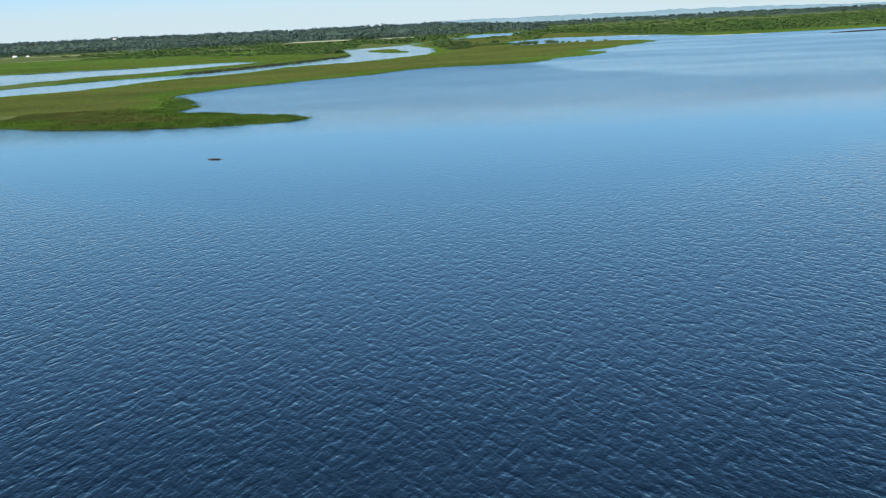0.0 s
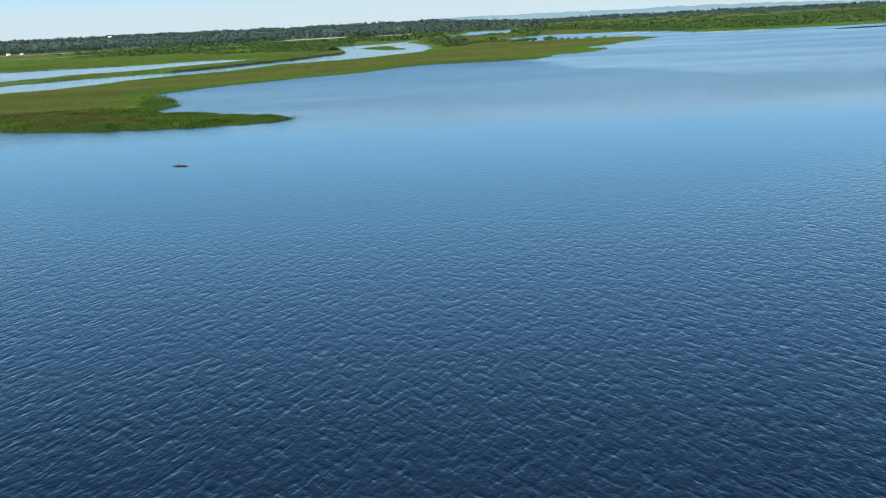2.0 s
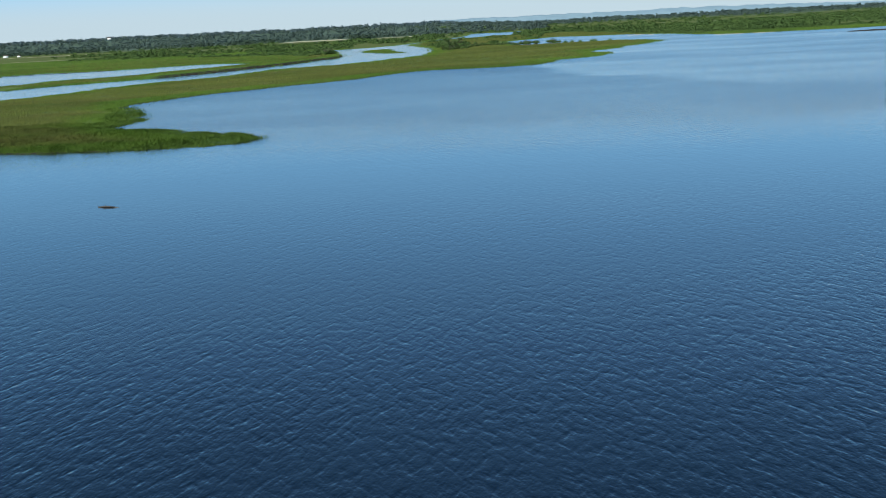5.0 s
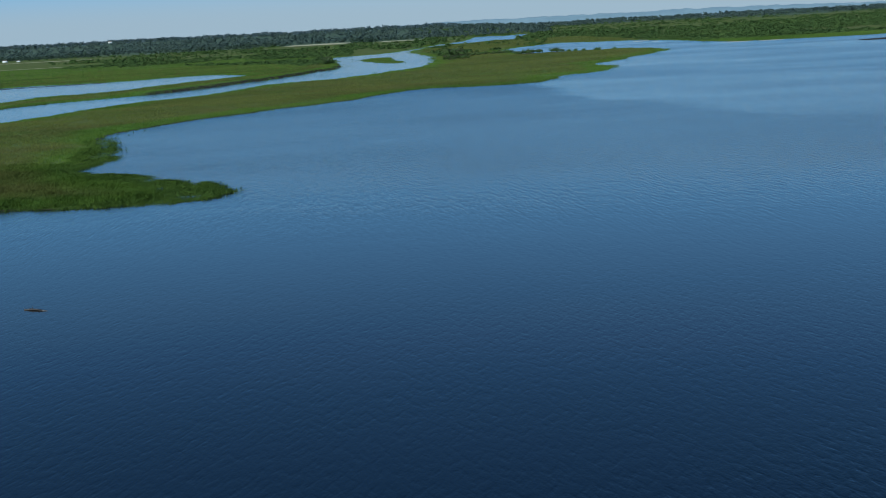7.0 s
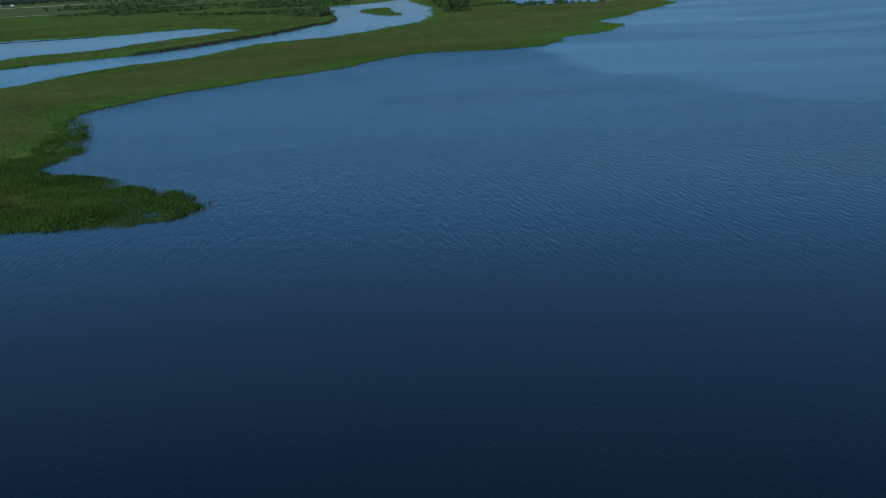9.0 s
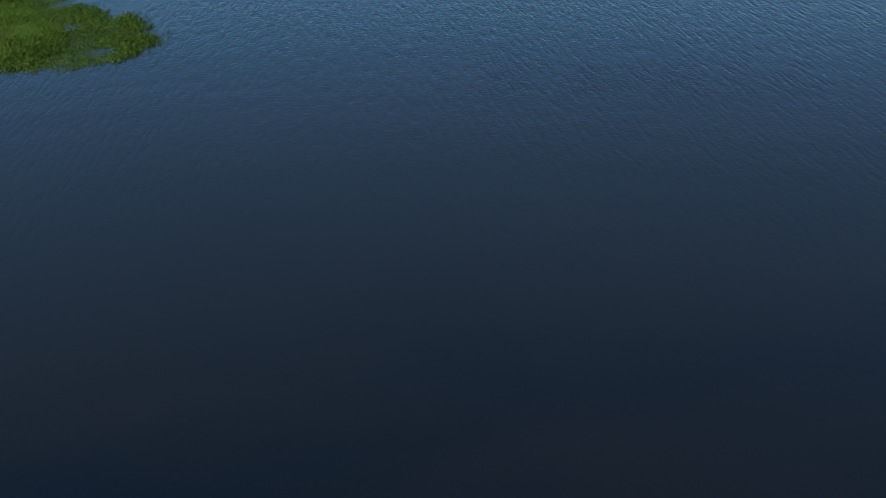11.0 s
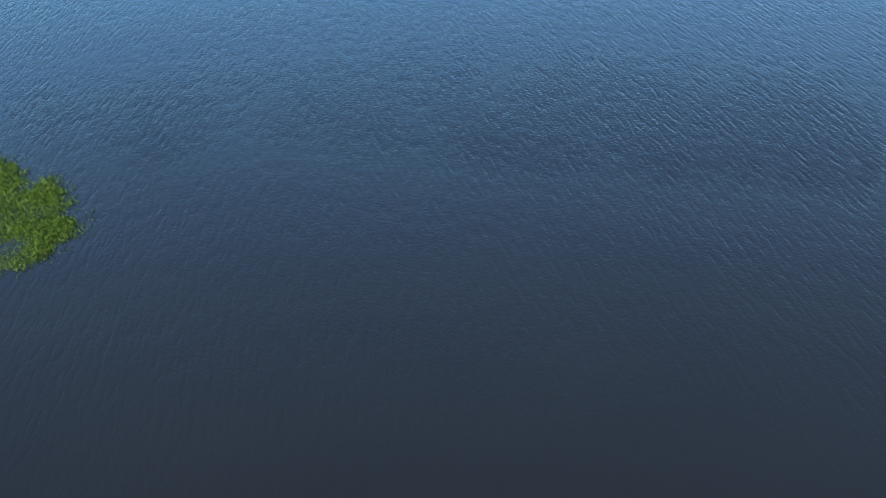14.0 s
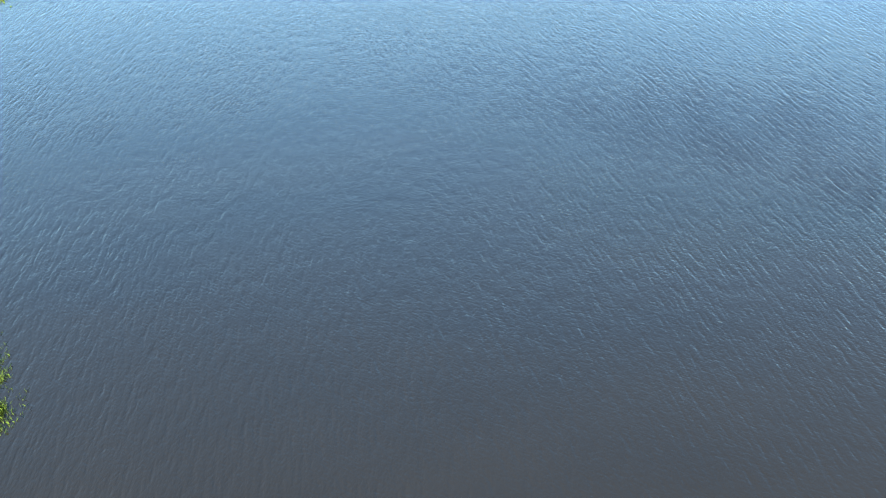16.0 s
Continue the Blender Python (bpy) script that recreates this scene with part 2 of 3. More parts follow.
WATER = water_material()
GROUND = ground_material()
SEDGE = leaf_material("sedge_blades", (0.052, 0.094, 0.012), (0.130, 0.195, 0.027), (0.154, 0.152, 0.041))
REED = leaf_material("reed_blades", (0.064, 0.112, 0.018), (0.132, 0.196, 0.034))
WILLOW = leaf_material("willow_leaves", (0.076, 0.124, 0.036), (0.118, 0.174, 0.050))
# distance haze is painted into these leaf colours, the edge row excepted
HAZED_FOREST = leaf_material("hazed_forest_leaves", (0.098, 0.136, 0.116), (0.128, 0.168, 0.140))
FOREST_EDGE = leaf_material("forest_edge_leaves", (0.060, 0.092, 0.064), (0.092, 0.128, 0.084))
HAZED_FOREST_FAR = leaf_material("hazed_far_forest_leaves", (0.128, 0.170, 0.178), (0.152, 0.196, 0.200))
BARK = bark_material()
WET_WOOD = Nodes("wet_wood")
WET_WOOD = WET_WOOD.out(WET_WOOD.ramp(WET_WOOD.noise(WET_WOOD.coords((1, 0.2, 1)), 6.0, 4.0), [(0.3, (0.012, 0.010, 0.008)), (0.7, (0.045, 0.036, 0.028))]), 0.45)
HAZED_HILL = hazed_hill_material()
STRAW = straw_material()
PLASTER = plaster_material()


# ---- plan of the shores ----
def spline(points, step=6):
    """A smooth closed line through the corner points."""
    p = np.array(points, float)
    a, b, c, d = np.roll(p, 1, 0), p, np.roll(p, -1, 0), np.roll(p, -2, 0)
    out = []
    for k in range(step):
        t = k / step
        out.append(b + 0.5 * t * (c - a + t * (2 * a - 5 * b + 4 * c - d + t * (3 * (b - c) + d - a))))
    return np.stack(out, 1).reshape(-1, 2)


def inside(poly, x, y, reach=90.0):
    """Signed distance to a closed line, positive within it, and no more than reach; worked in strips from south to north."""
    shape = x.shape
    x, y = x.ravel(), y.ravel()
    order = np.argsort(y, kind="stable")
    out = np.empty(x.shape)
    a, b = poly, np.roll(poly, -1, 0)
    for block in np.array_split(order, max(1, len(order) // 12000)):
        if not len(block):
            continue
        bx, by = x[block], y[block]
        best = np.full(bx.shape, reach * reach)
        odd = np.zeros(bx.shape, bool)
        y0, y1, x0, x1 = by.min(), by.max(), bx.min(), bx.max()
        low, high = np.minimum(a, b), np.maximum(a, b)
        rows = (high[:, 1] > y0 - reach) & (low[:, 1] < y1 + reach)
        near = (low[:, 0] < x1 + reach) & (high[:, 0] > x0 - reach)
        for k in np.nonzero(rows)[0]:
            (ax, ay), (cx, cy) = a[k], b[k]
            ex, ey = cx - ax, cy - ay
            if near[k]:
                t = np.clip(((bx - ax) * ex + (by - ay) * ey) / (ex * ex + ey * ey + 1e-12), 0, 1)
                best = np.minimum(best, (bx - ax - t * ex) ** 2 + (by - ay - t * ey) ** 2)
            if ay != cy and high[k, 1] > y0 and low[k, 1] < y1 + 1e-6:
                odd ^= ((ay > by) != (cy > by)) & (bx < ax + (by - ay) * ex / (cy - ay))
        out[block] = np.sqrt(best) * np.where(odd, 1, -1)
    return out.reshape(shape)


def vnoise(x, y, size, seed):
    """Smooth noise from -1 to 1 with cells of that size."""
    u, v = x / size + seed * 17.31, y / size - seed * 9.77
    i, j = np.floor(u), np.floor(v)
    fu, fv = u - i, v - j
    fu, fv = fu * fu * (3 - 2 * fu), fv * fv * (3 - 2 * fv)

    def h(a, b):
        s = np.sin(a * 127.1 + b * 311.7 + seed * 74.7) * 43758.5453
        return 2 * (s - np.floor(s)) - 1

    return (h(i, j) * (1 - fu) + h(i + 1, j) * fu) * (1 - fv) + (h(i, j + 1) * (1 - fu) + h(i + 1, j + 1) * fu) * fv


# the lake's shore: the marsh with its point and bay, the lobes, the back bay, the far shore
LAKE_SHORE = [(-420, 250), (-220, 160), (-132, 113), (-111, 100), (-100, 89), (-86, 79.5), (-74, 75.5), (-64, 74.5), (-57, 76), (-53, 79),
              (-52, 84), (-55, 92), (-61, 101), (-67, 109), (-74, 115), (-80, 125), (-85, 133), (-81, 143), (-83, 154), (-88, 178),
              (-95, 203), (-95, 222), (-88, 243), (-80, 262), (-69, 277), (-61, 291), (-49, 305), (-38, 322), (-25, 358), (-11, 372),
              (9, 371), (31, 376), (42, 403), (49, 431), (73, 460), (80, 509), (77, 551), (99, 591)]
BACK_SHORE = [(114, 642), (132, 681), (158, 765), (147, 836), (120, 838), (94, 841), (71, 836), (57, 877), (55, 1001), (86, 1134),
              (127, 1240), (163, 1200), (202, 1167), (222, 1118), (226, 1046), (238, 900), (283, 879), (328, 875), (362, 884),
              (430, 900), (700, 950), (1500, 1150), (3200, 1500), (3200, 6000), (-3200, 6000), (-3200, 900), (-1200, 500)]
RIVER = [(-152, 293), (-146, 309), (-142, 334), (-134, 365), (-126, 387), (-112, 406), (-102, 433), (-90, 492), (-69, 512), (-48, 548),
         (-31, 599), (-17, 640), (-10, 721), (-9, 819), (-16, 980), (-34, 1150), (-22, 1350), (14, 1540), (50, 1640), (92, 1770), (122, 1830), (160, 2130), (215, 2700),
         (150, 2500), (118, 2560), (83, 2500), (70, 2290), (40, 1850), (5, 1660), (-30, 1345), (-49, 1198), (-76, 1125), (-104, 1105), (-106, 1030),
         (-88, 862), (-75, 715), (-87, 662), (-101, 576), (-118, 526), (-128, 490), (-143, 458), (-154, 441), (-170, 425),
         (-180, 410), (-187, 390), (-215, 330), (-300, 255), (-460, 190), (-440, 140), (-260, 205), (-185, 255)]
POND = [(-208, 450), (-203, 481), (-189, 497), (-172, 507), (-164, 545), (-150, 583), (-135, 627), (-129, 668), (-159, 718), (-188, 708),
        (-217, 677), (-247, 679), (-269, 680), (-300, 660), (-420, 640), (-620, 560), (-600, 420), (-400, 330), (-260, 360)]
ISLET = [(-68, 928), (-50, 962), (-46, 900), (-34, 780), (-52, 812)]
MUD_BANK = [(284, 728), (300, 752), (345, 770), (420, 800), (425, 775), (350, 738), (300, 716)]
NORTH_BANK = [(-135, 472), (-128, 490), (-118, 526), (-101, 576), (-87, 662), (-75, 715), (-88, 862)]
POND_BAR = [(-285, 640), (-262, 652), (-240, 657), (-222, 665)]
# the bed of emergent grass round the point and along the head of the bay
REED_BED = [(-112, 100), (-100, 90), (-86, 81), (-77, 76.8), (-66, 74.6), (-58, 73.5), (-50.6, 73.2), (-46.8, 74.6), (-44.2, 76.8), (-42.2, 80.0), (-41.6, 85),
            (-44, 91), (-46.9, 97.4), (-48.3, 98), (-49.2, 95.6), (-51.2, 97), (-53.2, 101.2), (-58.4, 107.5), (-62.3, 113.4), (-69, 118), (-74, 120.5), (-78, 128),
            (-76, 136), (-75.6, 146), (-79, 160), (-83, 176), (-92, 205), (-97, 195), (-92, 150), (-90, 120), (-78, 100), (-90, 92)]
SHORES = [spline(LAKE_SHORE + BACK_SHORE), spline(RIVER), spline(POND), spline(ISLET), spline(MUD_BANK)]


def from_line(line, x, y):
    """Distance to an open line."""
    best = np.full(x.shape, 1e12)
    for (ax, ay), (bx, by) in zip(line, line[1:]):
        ex, ey = bx - ax, by - ay
        t = np.clip(((x - ax) * ex + (y - ay) * ey) / (ex * ex + ey * ey), 0, 1)
        best = np.minimum(best, (x - ax - t * ex) ** 2 + (y - ay - t * ey) ** 2)
    return np.sqrt(best)


def land(x, y):
    """Distance inland from the nearest shore, negative over water; the outline is ragged at two scales."""
    far = np.clip((y - 60) / 500, 0.15, 1.6)
    d = inside(SHORES[0], x, y)
    d = np.minimum(d, -inside(SHORES[1], x, y))
    d = np.minimum(d, -inside(SHORES[2], x, y))
    d = np.maximum(d, np.maximum(inside(SHORES[3], x, y), inside(SHORES[4], x, y)))
    return d + far * (2.6 * vnoise(x, y, 14, 1) + 1.4 * vnoise(x, y, 5, 2)) + 0.5 * vnoise(x, y, 2.2, 3)


def smooth(a, b, v):
    t = np.clip((v - a) / (b - a), 0, 1)
    return t * t * (3 - 2 * t)


def rise(x, y):
    """The gentle rise of the country behind the marsh."""
    left = 27 * smooth(2700, 4200, y) * smooth(500, -50, x)
    right = 15 * smooth(2900, 4300, y) * smooth(-50, 700, x)
    return left + right + 1.5 * (1 + vnoise(x, y, 400, 5)) * smooth(2300, 3000, y)


def raw_mesh(name, verts, faces):
    """A mesh from arrays: verts (n, 3), faces (m, k)."""
    me = bpy.data.meshes.new(name)
    verts, faces = np.asarray(verts, np.float32), np.asarray(faces, np.int32)
    m, k = faces.shape
    me.vertices.add(len(verts))
    me.vertices.foreach_set("co", verts.ravel())
    me.loops.add(m * k)
    me.loops.foreach_set("vertex_index", faces.ravel())
    me.polygons.add(m)
    me.polygons.foreach_set("loop_start", np.arange(0, m * k, k, dtype=np.int32))
    me.update(calc_edges=True)
    return me


def soften(me, normals):
    """Shades leaves and blades as one soft mass."""
    n = np.asarray(normals, np.float32)
    n /= np.linalg.norm(n, axis=1)[:, None] + 1e-9
    me.normals_split_custom_set_from_vertices(n.tolist())
    return me


def thing(name, me, material, label, category, kind="", group=""):
    me.materials.append(material)
    return tagged(new(name, me), label, category, group, kind)


def part(name, me, material, parent, label=""):
    me.materials.append(material)
    ob = new(name, me)
    ob.parent = parent
    return tagged(ob, label)


# ---- ground and water ----
def steps(*spans):
    return np.unique(np.concatenate([np.arange(a, b, s) for a, b, s in spans]).round(3))


def build_ground():
    xs = steps((-3200, -700, 120), (-700, -300, 16), (-300, -120, 2.2), (-120, -36, 0.8), (-36, 110, 2.0), (110, 460, 5), (460, 900, 40), (900, 3300, 120))
    ys = steps((-600, 60, 60), (60, 140, 0.8), (140, 330, 1.5), (330, 620, 2.5), (620, 1000, 5), (1000, 1500, 12), (1500, 2600, 40), (2600, 4960, 60))
    x, y = np.meshgrid(xs, ys)
    d = land(x, y)
    z = np.where(d > 0, 0.04 + 0.3 * (1 - np.exp(-d / 4)), np.maximum(-0.9, d * 0.12))
    bank = smooth(26, 8, from_line(NORTH_BANK, x, y)) * (d > -2)
    z = z + bank * np.clip(d, 0, 1.8) * 0.55  # a cut bank of peat along the river
    mud = np.maximum(bank * smooth(2.6, 1.2, d), smooth(-3, 1, inside(SHORES[4], x, y)))
    mud = np.maximum(mud, smooth(14, 5, from_line(POND_BAR, x, y)))
    mud = np.maximum(mud, smooth(1.3, 0.4, d) * (y < 420))
    z = np.where(d > 0, z, np.maximum(z, 0.12 * smooth(9, 5, from_line(POND_BAR, x, y)) - 0.9 * smooth(5, 9, from_line(POND_BAR, x, y)) - 0.01))
    z = z + np.where(d > 0, (0.10 * vnoise(x, y, 3.0, 8) + 0.06 * vnoise(x, y, 1.2, 9)) * np.clip(d / 3, 0, 1), 0) + np.where(d > 0, rise(x, y), 0)
    rows, cols = x.shape
    v = np.stack([x, y, z], -1).reshape(-1, 3)
    i = (np.arange(rows - 1)[:, None] * cols + np.arange(cols - 1)).ravel()
    f = np.stack([i, i + 1, i + cols + 1, i + cols], 1)
    f = f[(d.ravel()[f] > -30).any(1)]  # no bed under the deep, dark middle of the lake
    me = raw_mesh("ground", v, f)
    me.polygons.foreach_set("use_smooth", np.ones(len(me.polygons), bool))
    at = me.attributes.new("inland", "FLOAT", "POINT")
    at.data.foreach_set("value", smooth(4, 17, d + 7 * vnoise(x, y, 16, 11)).ravel().astype(np.float32))
    at = me.attributes.new("wooded", "FLOAT", "POINT")
    at.data.foreach_set("value", smooth(2450, 2700, y + 120 * vnoise(x, y, 150, 14) - 1000 * smooth(-0.02, 0.06, x / np.maximum(y, 1))).ravel().astype(np.float32))
    at = me.attributes.new("mud", "FLOAT", "POINT")
    at.data.foreach_set("value", mud.ravel().astype(np.float32))
    return thing("ground", me, GROUND, "flat green marsh with olive sedge turf reaching to the horizon", "ground", "structure")


build_ground()
water = thing("water", raw_mesh("water", [(-3200, -900, 0), (3200, -900, 0), (3200, 3000, 0), (-3200, 3000, 0)], [(0, 1, 2, 3)]), WATER,
              "dark blue lake water with fine wind ripples", "water", "structure")


def build_hills():
    """The wooded ridge on the skyline."""
    xs = np.arange(-3200, 3201, 7.0)
    top = 33 + 16 * smooth(-350, 150, xs) * smooth(2300, 900, xs) + 4 * vnoise(xs, xs * 0, 700, 4) + 2 * vnoise(xs, xs * 0, 140, 6) + 2.2 * vnoise(xs, xs * 0, 22, 8)
    ring = []
    for k, (y, f) in enumerate(((4500, 0.0), (4620, 0.55), (4720, 0.9), (4800, 1.0), (4950, 0.4))):
        ring.append(np.stack([xs, np.full_like(xs, y), top * f + (1.5 * vnoise(xs, xs * 0 + y, 40, 7) if 0 < k < 4 else 0)], 1))
    v = np.concatenate(ring)
    c = len(xs)
    i = (np.arange(4)[:, None] * c + np.arange(c - 1)).ravel()
    me = raw_mesh("backdrop_hills", v, np.stack([i, i + 1, i + c + 1, i + c], 1))
    me.polygons.foreach_set("use_smooth", np.ones(len(me.polygons), bool))
    return thing("backdrop_hills", me, HAZED_HILL, "low wooded hills along the skyline, distance haze painted in as pale blue-green", "hills", "structure")


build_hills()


# ---- marsh grass ----
def scatter(x0, x1, y0, y1, per_m2, keep):
    n = int((x1 - x0) * (y1 - y0) * per_m2)
    x, y = rng.uniform(x0, x1, n), rng.uniform(y0, y1, n)
    d = land(x, y)
    k = keep(x, y, d)
    return x[k], y[k], d[k]


def ground_z(x, y, d):
    bank = smooth(26, 8, from_line(NORTH_BANK, x, y)) * np.clip(d, 0, 1.8) * 0.55
    return np.where(d > 0, 0.04 + 0.3 * (1 - np.exp(-d / 4)) + bank + rise(x, y), -0.1)


def blades(x, y, z, per, tall, wide, lean):
    """Tufts of tapering blades, each blade two triangles long with a bend."""
    n = len(x) * per
    x, y, z, tall = (np.repeat(v, per) for v in (x, y, z, tall))
    a, b = rng.uniform(-0.45 * np.pi, 0.45 * np.pi, n), rng.uniform(0, 2 * np.pi, n)
    h = tall * rng.uniform(0.6, 1.15, n)
    s = wide * rng.uniform(0.6, 1.3, n)
    px, py = x + rng.normal(0, wide * 2.0, n), y + rng.normal(0, wide * 2.0, n)
    l = lean * h * rng.uniform(0.3, 1.2, n)
    lx, ly = l * np.cos(b) + 0.12 * h, l * np.sin(b) + 0.08 * h
    wx, wy = 0.5 * s * np.cos(a), 0.5 * s * np.sin(a)
    v = np.stack([np.stack([px - wx, py - wy, z - 0.03], 1), np.stack([px + wx, py + wy, z - 0.03], 1),
                  np.stack([px + 0.4 * lx + 0.8 * wx, py + 0.4 * ly + 0.8 * wy, z + 0.62 * h], 1),
                  np.stack([px + lx, py + ly, z + h], 1)], 1).reshape(-1, 3)
    i = 4 * np.arange(n)
    return v, np.concatenate([np.stack([i, i + 1, i + 2], 1), np.stack([i, i + 2, i + 3], 1)])


def grass(name, material, label, spots, per, tall, wide, lean=0.4):
    x, y, d = spots
    t = tall * (0.75 + 0.35 * vnoise(x, y, 4, 12) + 0.2 * vnoise(x, y, 13, 13))
    v, f = blades(x, y, ground_z(x, y, d), per, np.maximum(t, 0.25 * tall), wide, lean)
    me = raw_mesh(name, v, f)
    side = v[1::4] - v[0::4]
    up = v[3::4] - v[0::4]
    face = np.cross(side, up)
    face /= np.linalg.norm(face, axis=1)[:, None] + 1e-9
    soften(me, np.repeat(0.6 * face + (0, 0, 0.75), 4, 0))
    at = me.attributes.new("inland", "FLOAT", "POINT")
    at.data.foreach_set("value", np.repeat(smooth(4, 17, d + 7 * vnoise(x, y, 16, 11)), 4 * per).astype(np.float32))
    return thing(name, me, material, label, "grass", "stuff")


def fringe(width, seed):
    """Keeps all land, and thinning stands out in the shallows."""
    return lambda x, y, d: (d > 0) | (rng.random(len(x)) < 0.75 * np.exp(d / width) * (vnoise(x, y, 3.5, seed) > -0.15))


grass("marsh_grass", SEDGE, "dense green sedge on the near point of the marsh", scatter(-118, -34, 66, 140, 13, lambda x, y, d: rng.random(len(d)) < smooth(-1.0, 3.5, d)), 4, 0.68, 0.05)
BED = spline(REED_BED)


def in_bed(x, y, d):
    """Thick inside the bed, thinning in clumps towards its rim and out on the open water."""
    e = inside(BED, x, y) + 0.7 * vnoise(x, y, 3.0, 24) + 0.6 * vnoise(x, y, 1.1, 25)
    return (d < 5) & (rng.random(len(x)) < (0.03 * smooth(-2.5, -0.5, e) + 0.95 * smooth(-0.9, 1.5, e)) * smooth(5, 2, d) * smooth(215, 120, y))


grass("water_grass", REED, "fine green emergent grass thinning out into shallow water", scatter(-116, -36, 70, 212, 72, in_bed), 2, 0.42, 0.031, 0.9)
grass("marsh_grass", SEDGE, "olive and green sedge sward across the marsh", scatter(-190, 50, 140, 420, 1.7, fringe(1.5, 22)), 3, 0.5, 0.17)
grass("marsh_grass", SEDGE, "olive and green sedge sward beyond the bay", scatter(-330, 165, 420, 1010, 0.28, fringe(2.0, 23)), 3, 0.6, 0.42)


grass("meadow_grass", REED, "light green wet meadow behind the pond", scatter(-620, -100, 655, 1300, 0.065, lambda x, y, d: d > 1), 3, 1.0, 0.75)
grass("meadow_grass", SEDGE, "low sedge meadow between the back bay and the river pool", scatter(-20, 240, 1010, 1750, 0.055, lambda x, y, d: d > 0), 3, 0.8, 0.8)
grass("shore_grass", REED, "light green reed strip along the far shore", scatter(205, 470, 870, 1010, 0.35, lambda x, y, d: d > -1), 3, 1.1, 0.6)


# ---- shrubs and woods ----
def crown(n, rx, ry, rz, base, leaf, seed):
    """Leaf sprays of one shrub or tree, in lumps with gaps, as an array of triangles round the origin."""
    r = np.random.default_rng(seed)
    lumps = r.normal(0, 1, (9, 3))
    lumps /= np.linalg.norm(lumps, axis=1)[:, None]
    lumps *= r.uniform(0.25, 0.72, (9, 1))
    k = r.integers(0, 9, n)
    p = r.normal(0, 1, (n, 3))
    p = p / np.linalg.norm(p, axis=1)[:, None] * r.uniform(0.55, 1.0, (n, 1)) * 0.42 + lumps[k]
    p = p * (rx, ry, rz)
    p[:, 2] += base + rz * 0.95
    p[:, 2] = np.maximum(p[:, 2], base * 0.6 + 0.1)
    u = r.normal(0, 1, (n, 3))
    u /= np.linalg.norm(u, axis=1)[:, None]
    w = np.cross(u, r.normal(0, 1, (n, 3)))
    w /= np.linalg.norm(w, axis=1)[:, None]
    s = leaf * r.uniform(0.6, 1.4, (n, 1))
    out = p - (0, 0, base + rz * 0.6)
    out /= np.linalg.norm(out, axis=1)[:, None] + 1e-9
    w = np.where(((np.cross(u, w) * out).sum(1) < 0)[:, None], -w, w)
    q = np.stack([p - u * s - w * s * 0.6, p + u * s - w * s * 0.4, p + w * s], 1)
    return q, 0.42 * out + 0.16 * np.cross(u, w) + (0, 0, 0.7)


def many(kinds, x, y, z, size):
    """One mesh of many crowns set about at those places."""
    out, soft = [], []
    which = rng.integers(0, len(kinds), len(x))
    turn = rng.uniform(0, 2 * np.pi, len(x))
    for k, (q, nq) in enumerate(kinds):
        m = which == k
        c, s = np.cos(turn[m])[:, None, None], np.sin(turn[m])[:, None, None]
        nx, ny, nz = (np.repeat(nq[None, :, None, i], 3, 2) for i in range(3))
        soft.append(np.stack([nx * c - ny * s, nx * s + ny * c, nz + 0 * c], -1).reshape(-1, 3))
        g = size[m][:, None, None]
        px, py, pz = q[None, :, :, 0], q[None, :, :, 1], q[None, :, :, 2]
        out.append(np.stack([(px * c - py * s) * g + x[m][:, None, None], (px * s + py * c) * g + y[m][:, None, None], pz * g + z[m][:, None, None]], -1).reshape(-1, 3))
    v = np.concatenate(out)
    return v, np.arange(len(v)).reshape(-1, 3), np.concatenate(soft)


FIELDS = [(-262, 2560, 66, 100), (-74, 2480, 45, 60), (-710, 2040, 100, 30), (-490, 1335, 38, 8)]


def woods(name, material, label, kinds, spots, low, high):
    x, y = spots
    d = land(x, y)
    k = d > 3
    # open meadow before the scrub and west of it
    wet = 60 * vnoise(x, y, 90, 35)
    k &= (x > 40) | (y > 2350) | ((y + wet > 770 + 1.42 * (-86 - x)) & (x + wet > -0.30 * (y + 98)))
    k &= ~((y > 1120) & (y < 2500) & (x > 0.008 * y) & (x < 0.074 * y) & (rng.random(len(x)) < 0.87))  # low sedge before the river pool
    for cx, cy, w, l in FIELDS:
        k &= ~((np.abs(x - cx) < w * 1.2) & (y > cy - 5.5 * l) & (y < cy + l * 1.2))
    x, y, d = x[k], y[k], d[k]
    size = (0.75 * low + (1.08 * high - 0.75 * low) * rng.random(len(x)) ** 1.5) * (1 + 0.3 * vnoise(x, y, 70, 31))
    v, f, soft = many(kinds, x, y, ground_z(x, y, d), size)
    return thing(name, soften(raw_mesh(name, v, f), soft), material, label, "woods", "stuff")


def field_of(n, y0, y1, x_of, patch, size, seed):
    """Places thinning with distance, gathered in patches."""
    y = y0 * (y1 / y0) ** rng.random(n)
    a, b = x_of(y)
    x = a + (b - a) * rng.random(n)
    k = vnoise(x, y, size, seed) + 0.5 * vnoise(x, y, size * 0.35, seed + 1) > patch
    return x[k], y[k]


shrub_kinds = [crown(100, 1.3 * w, 1.15 * w, 0.8 * h, 0.1, 0.36, k) for k, (w, h) in enumerate(((1.75, 0.85), (2.2, 0.75), (1.3, 1.0), (1.9, 0.65), (1.5, 0.9), (2.5, 0.8), (1.1, 0.7)))]
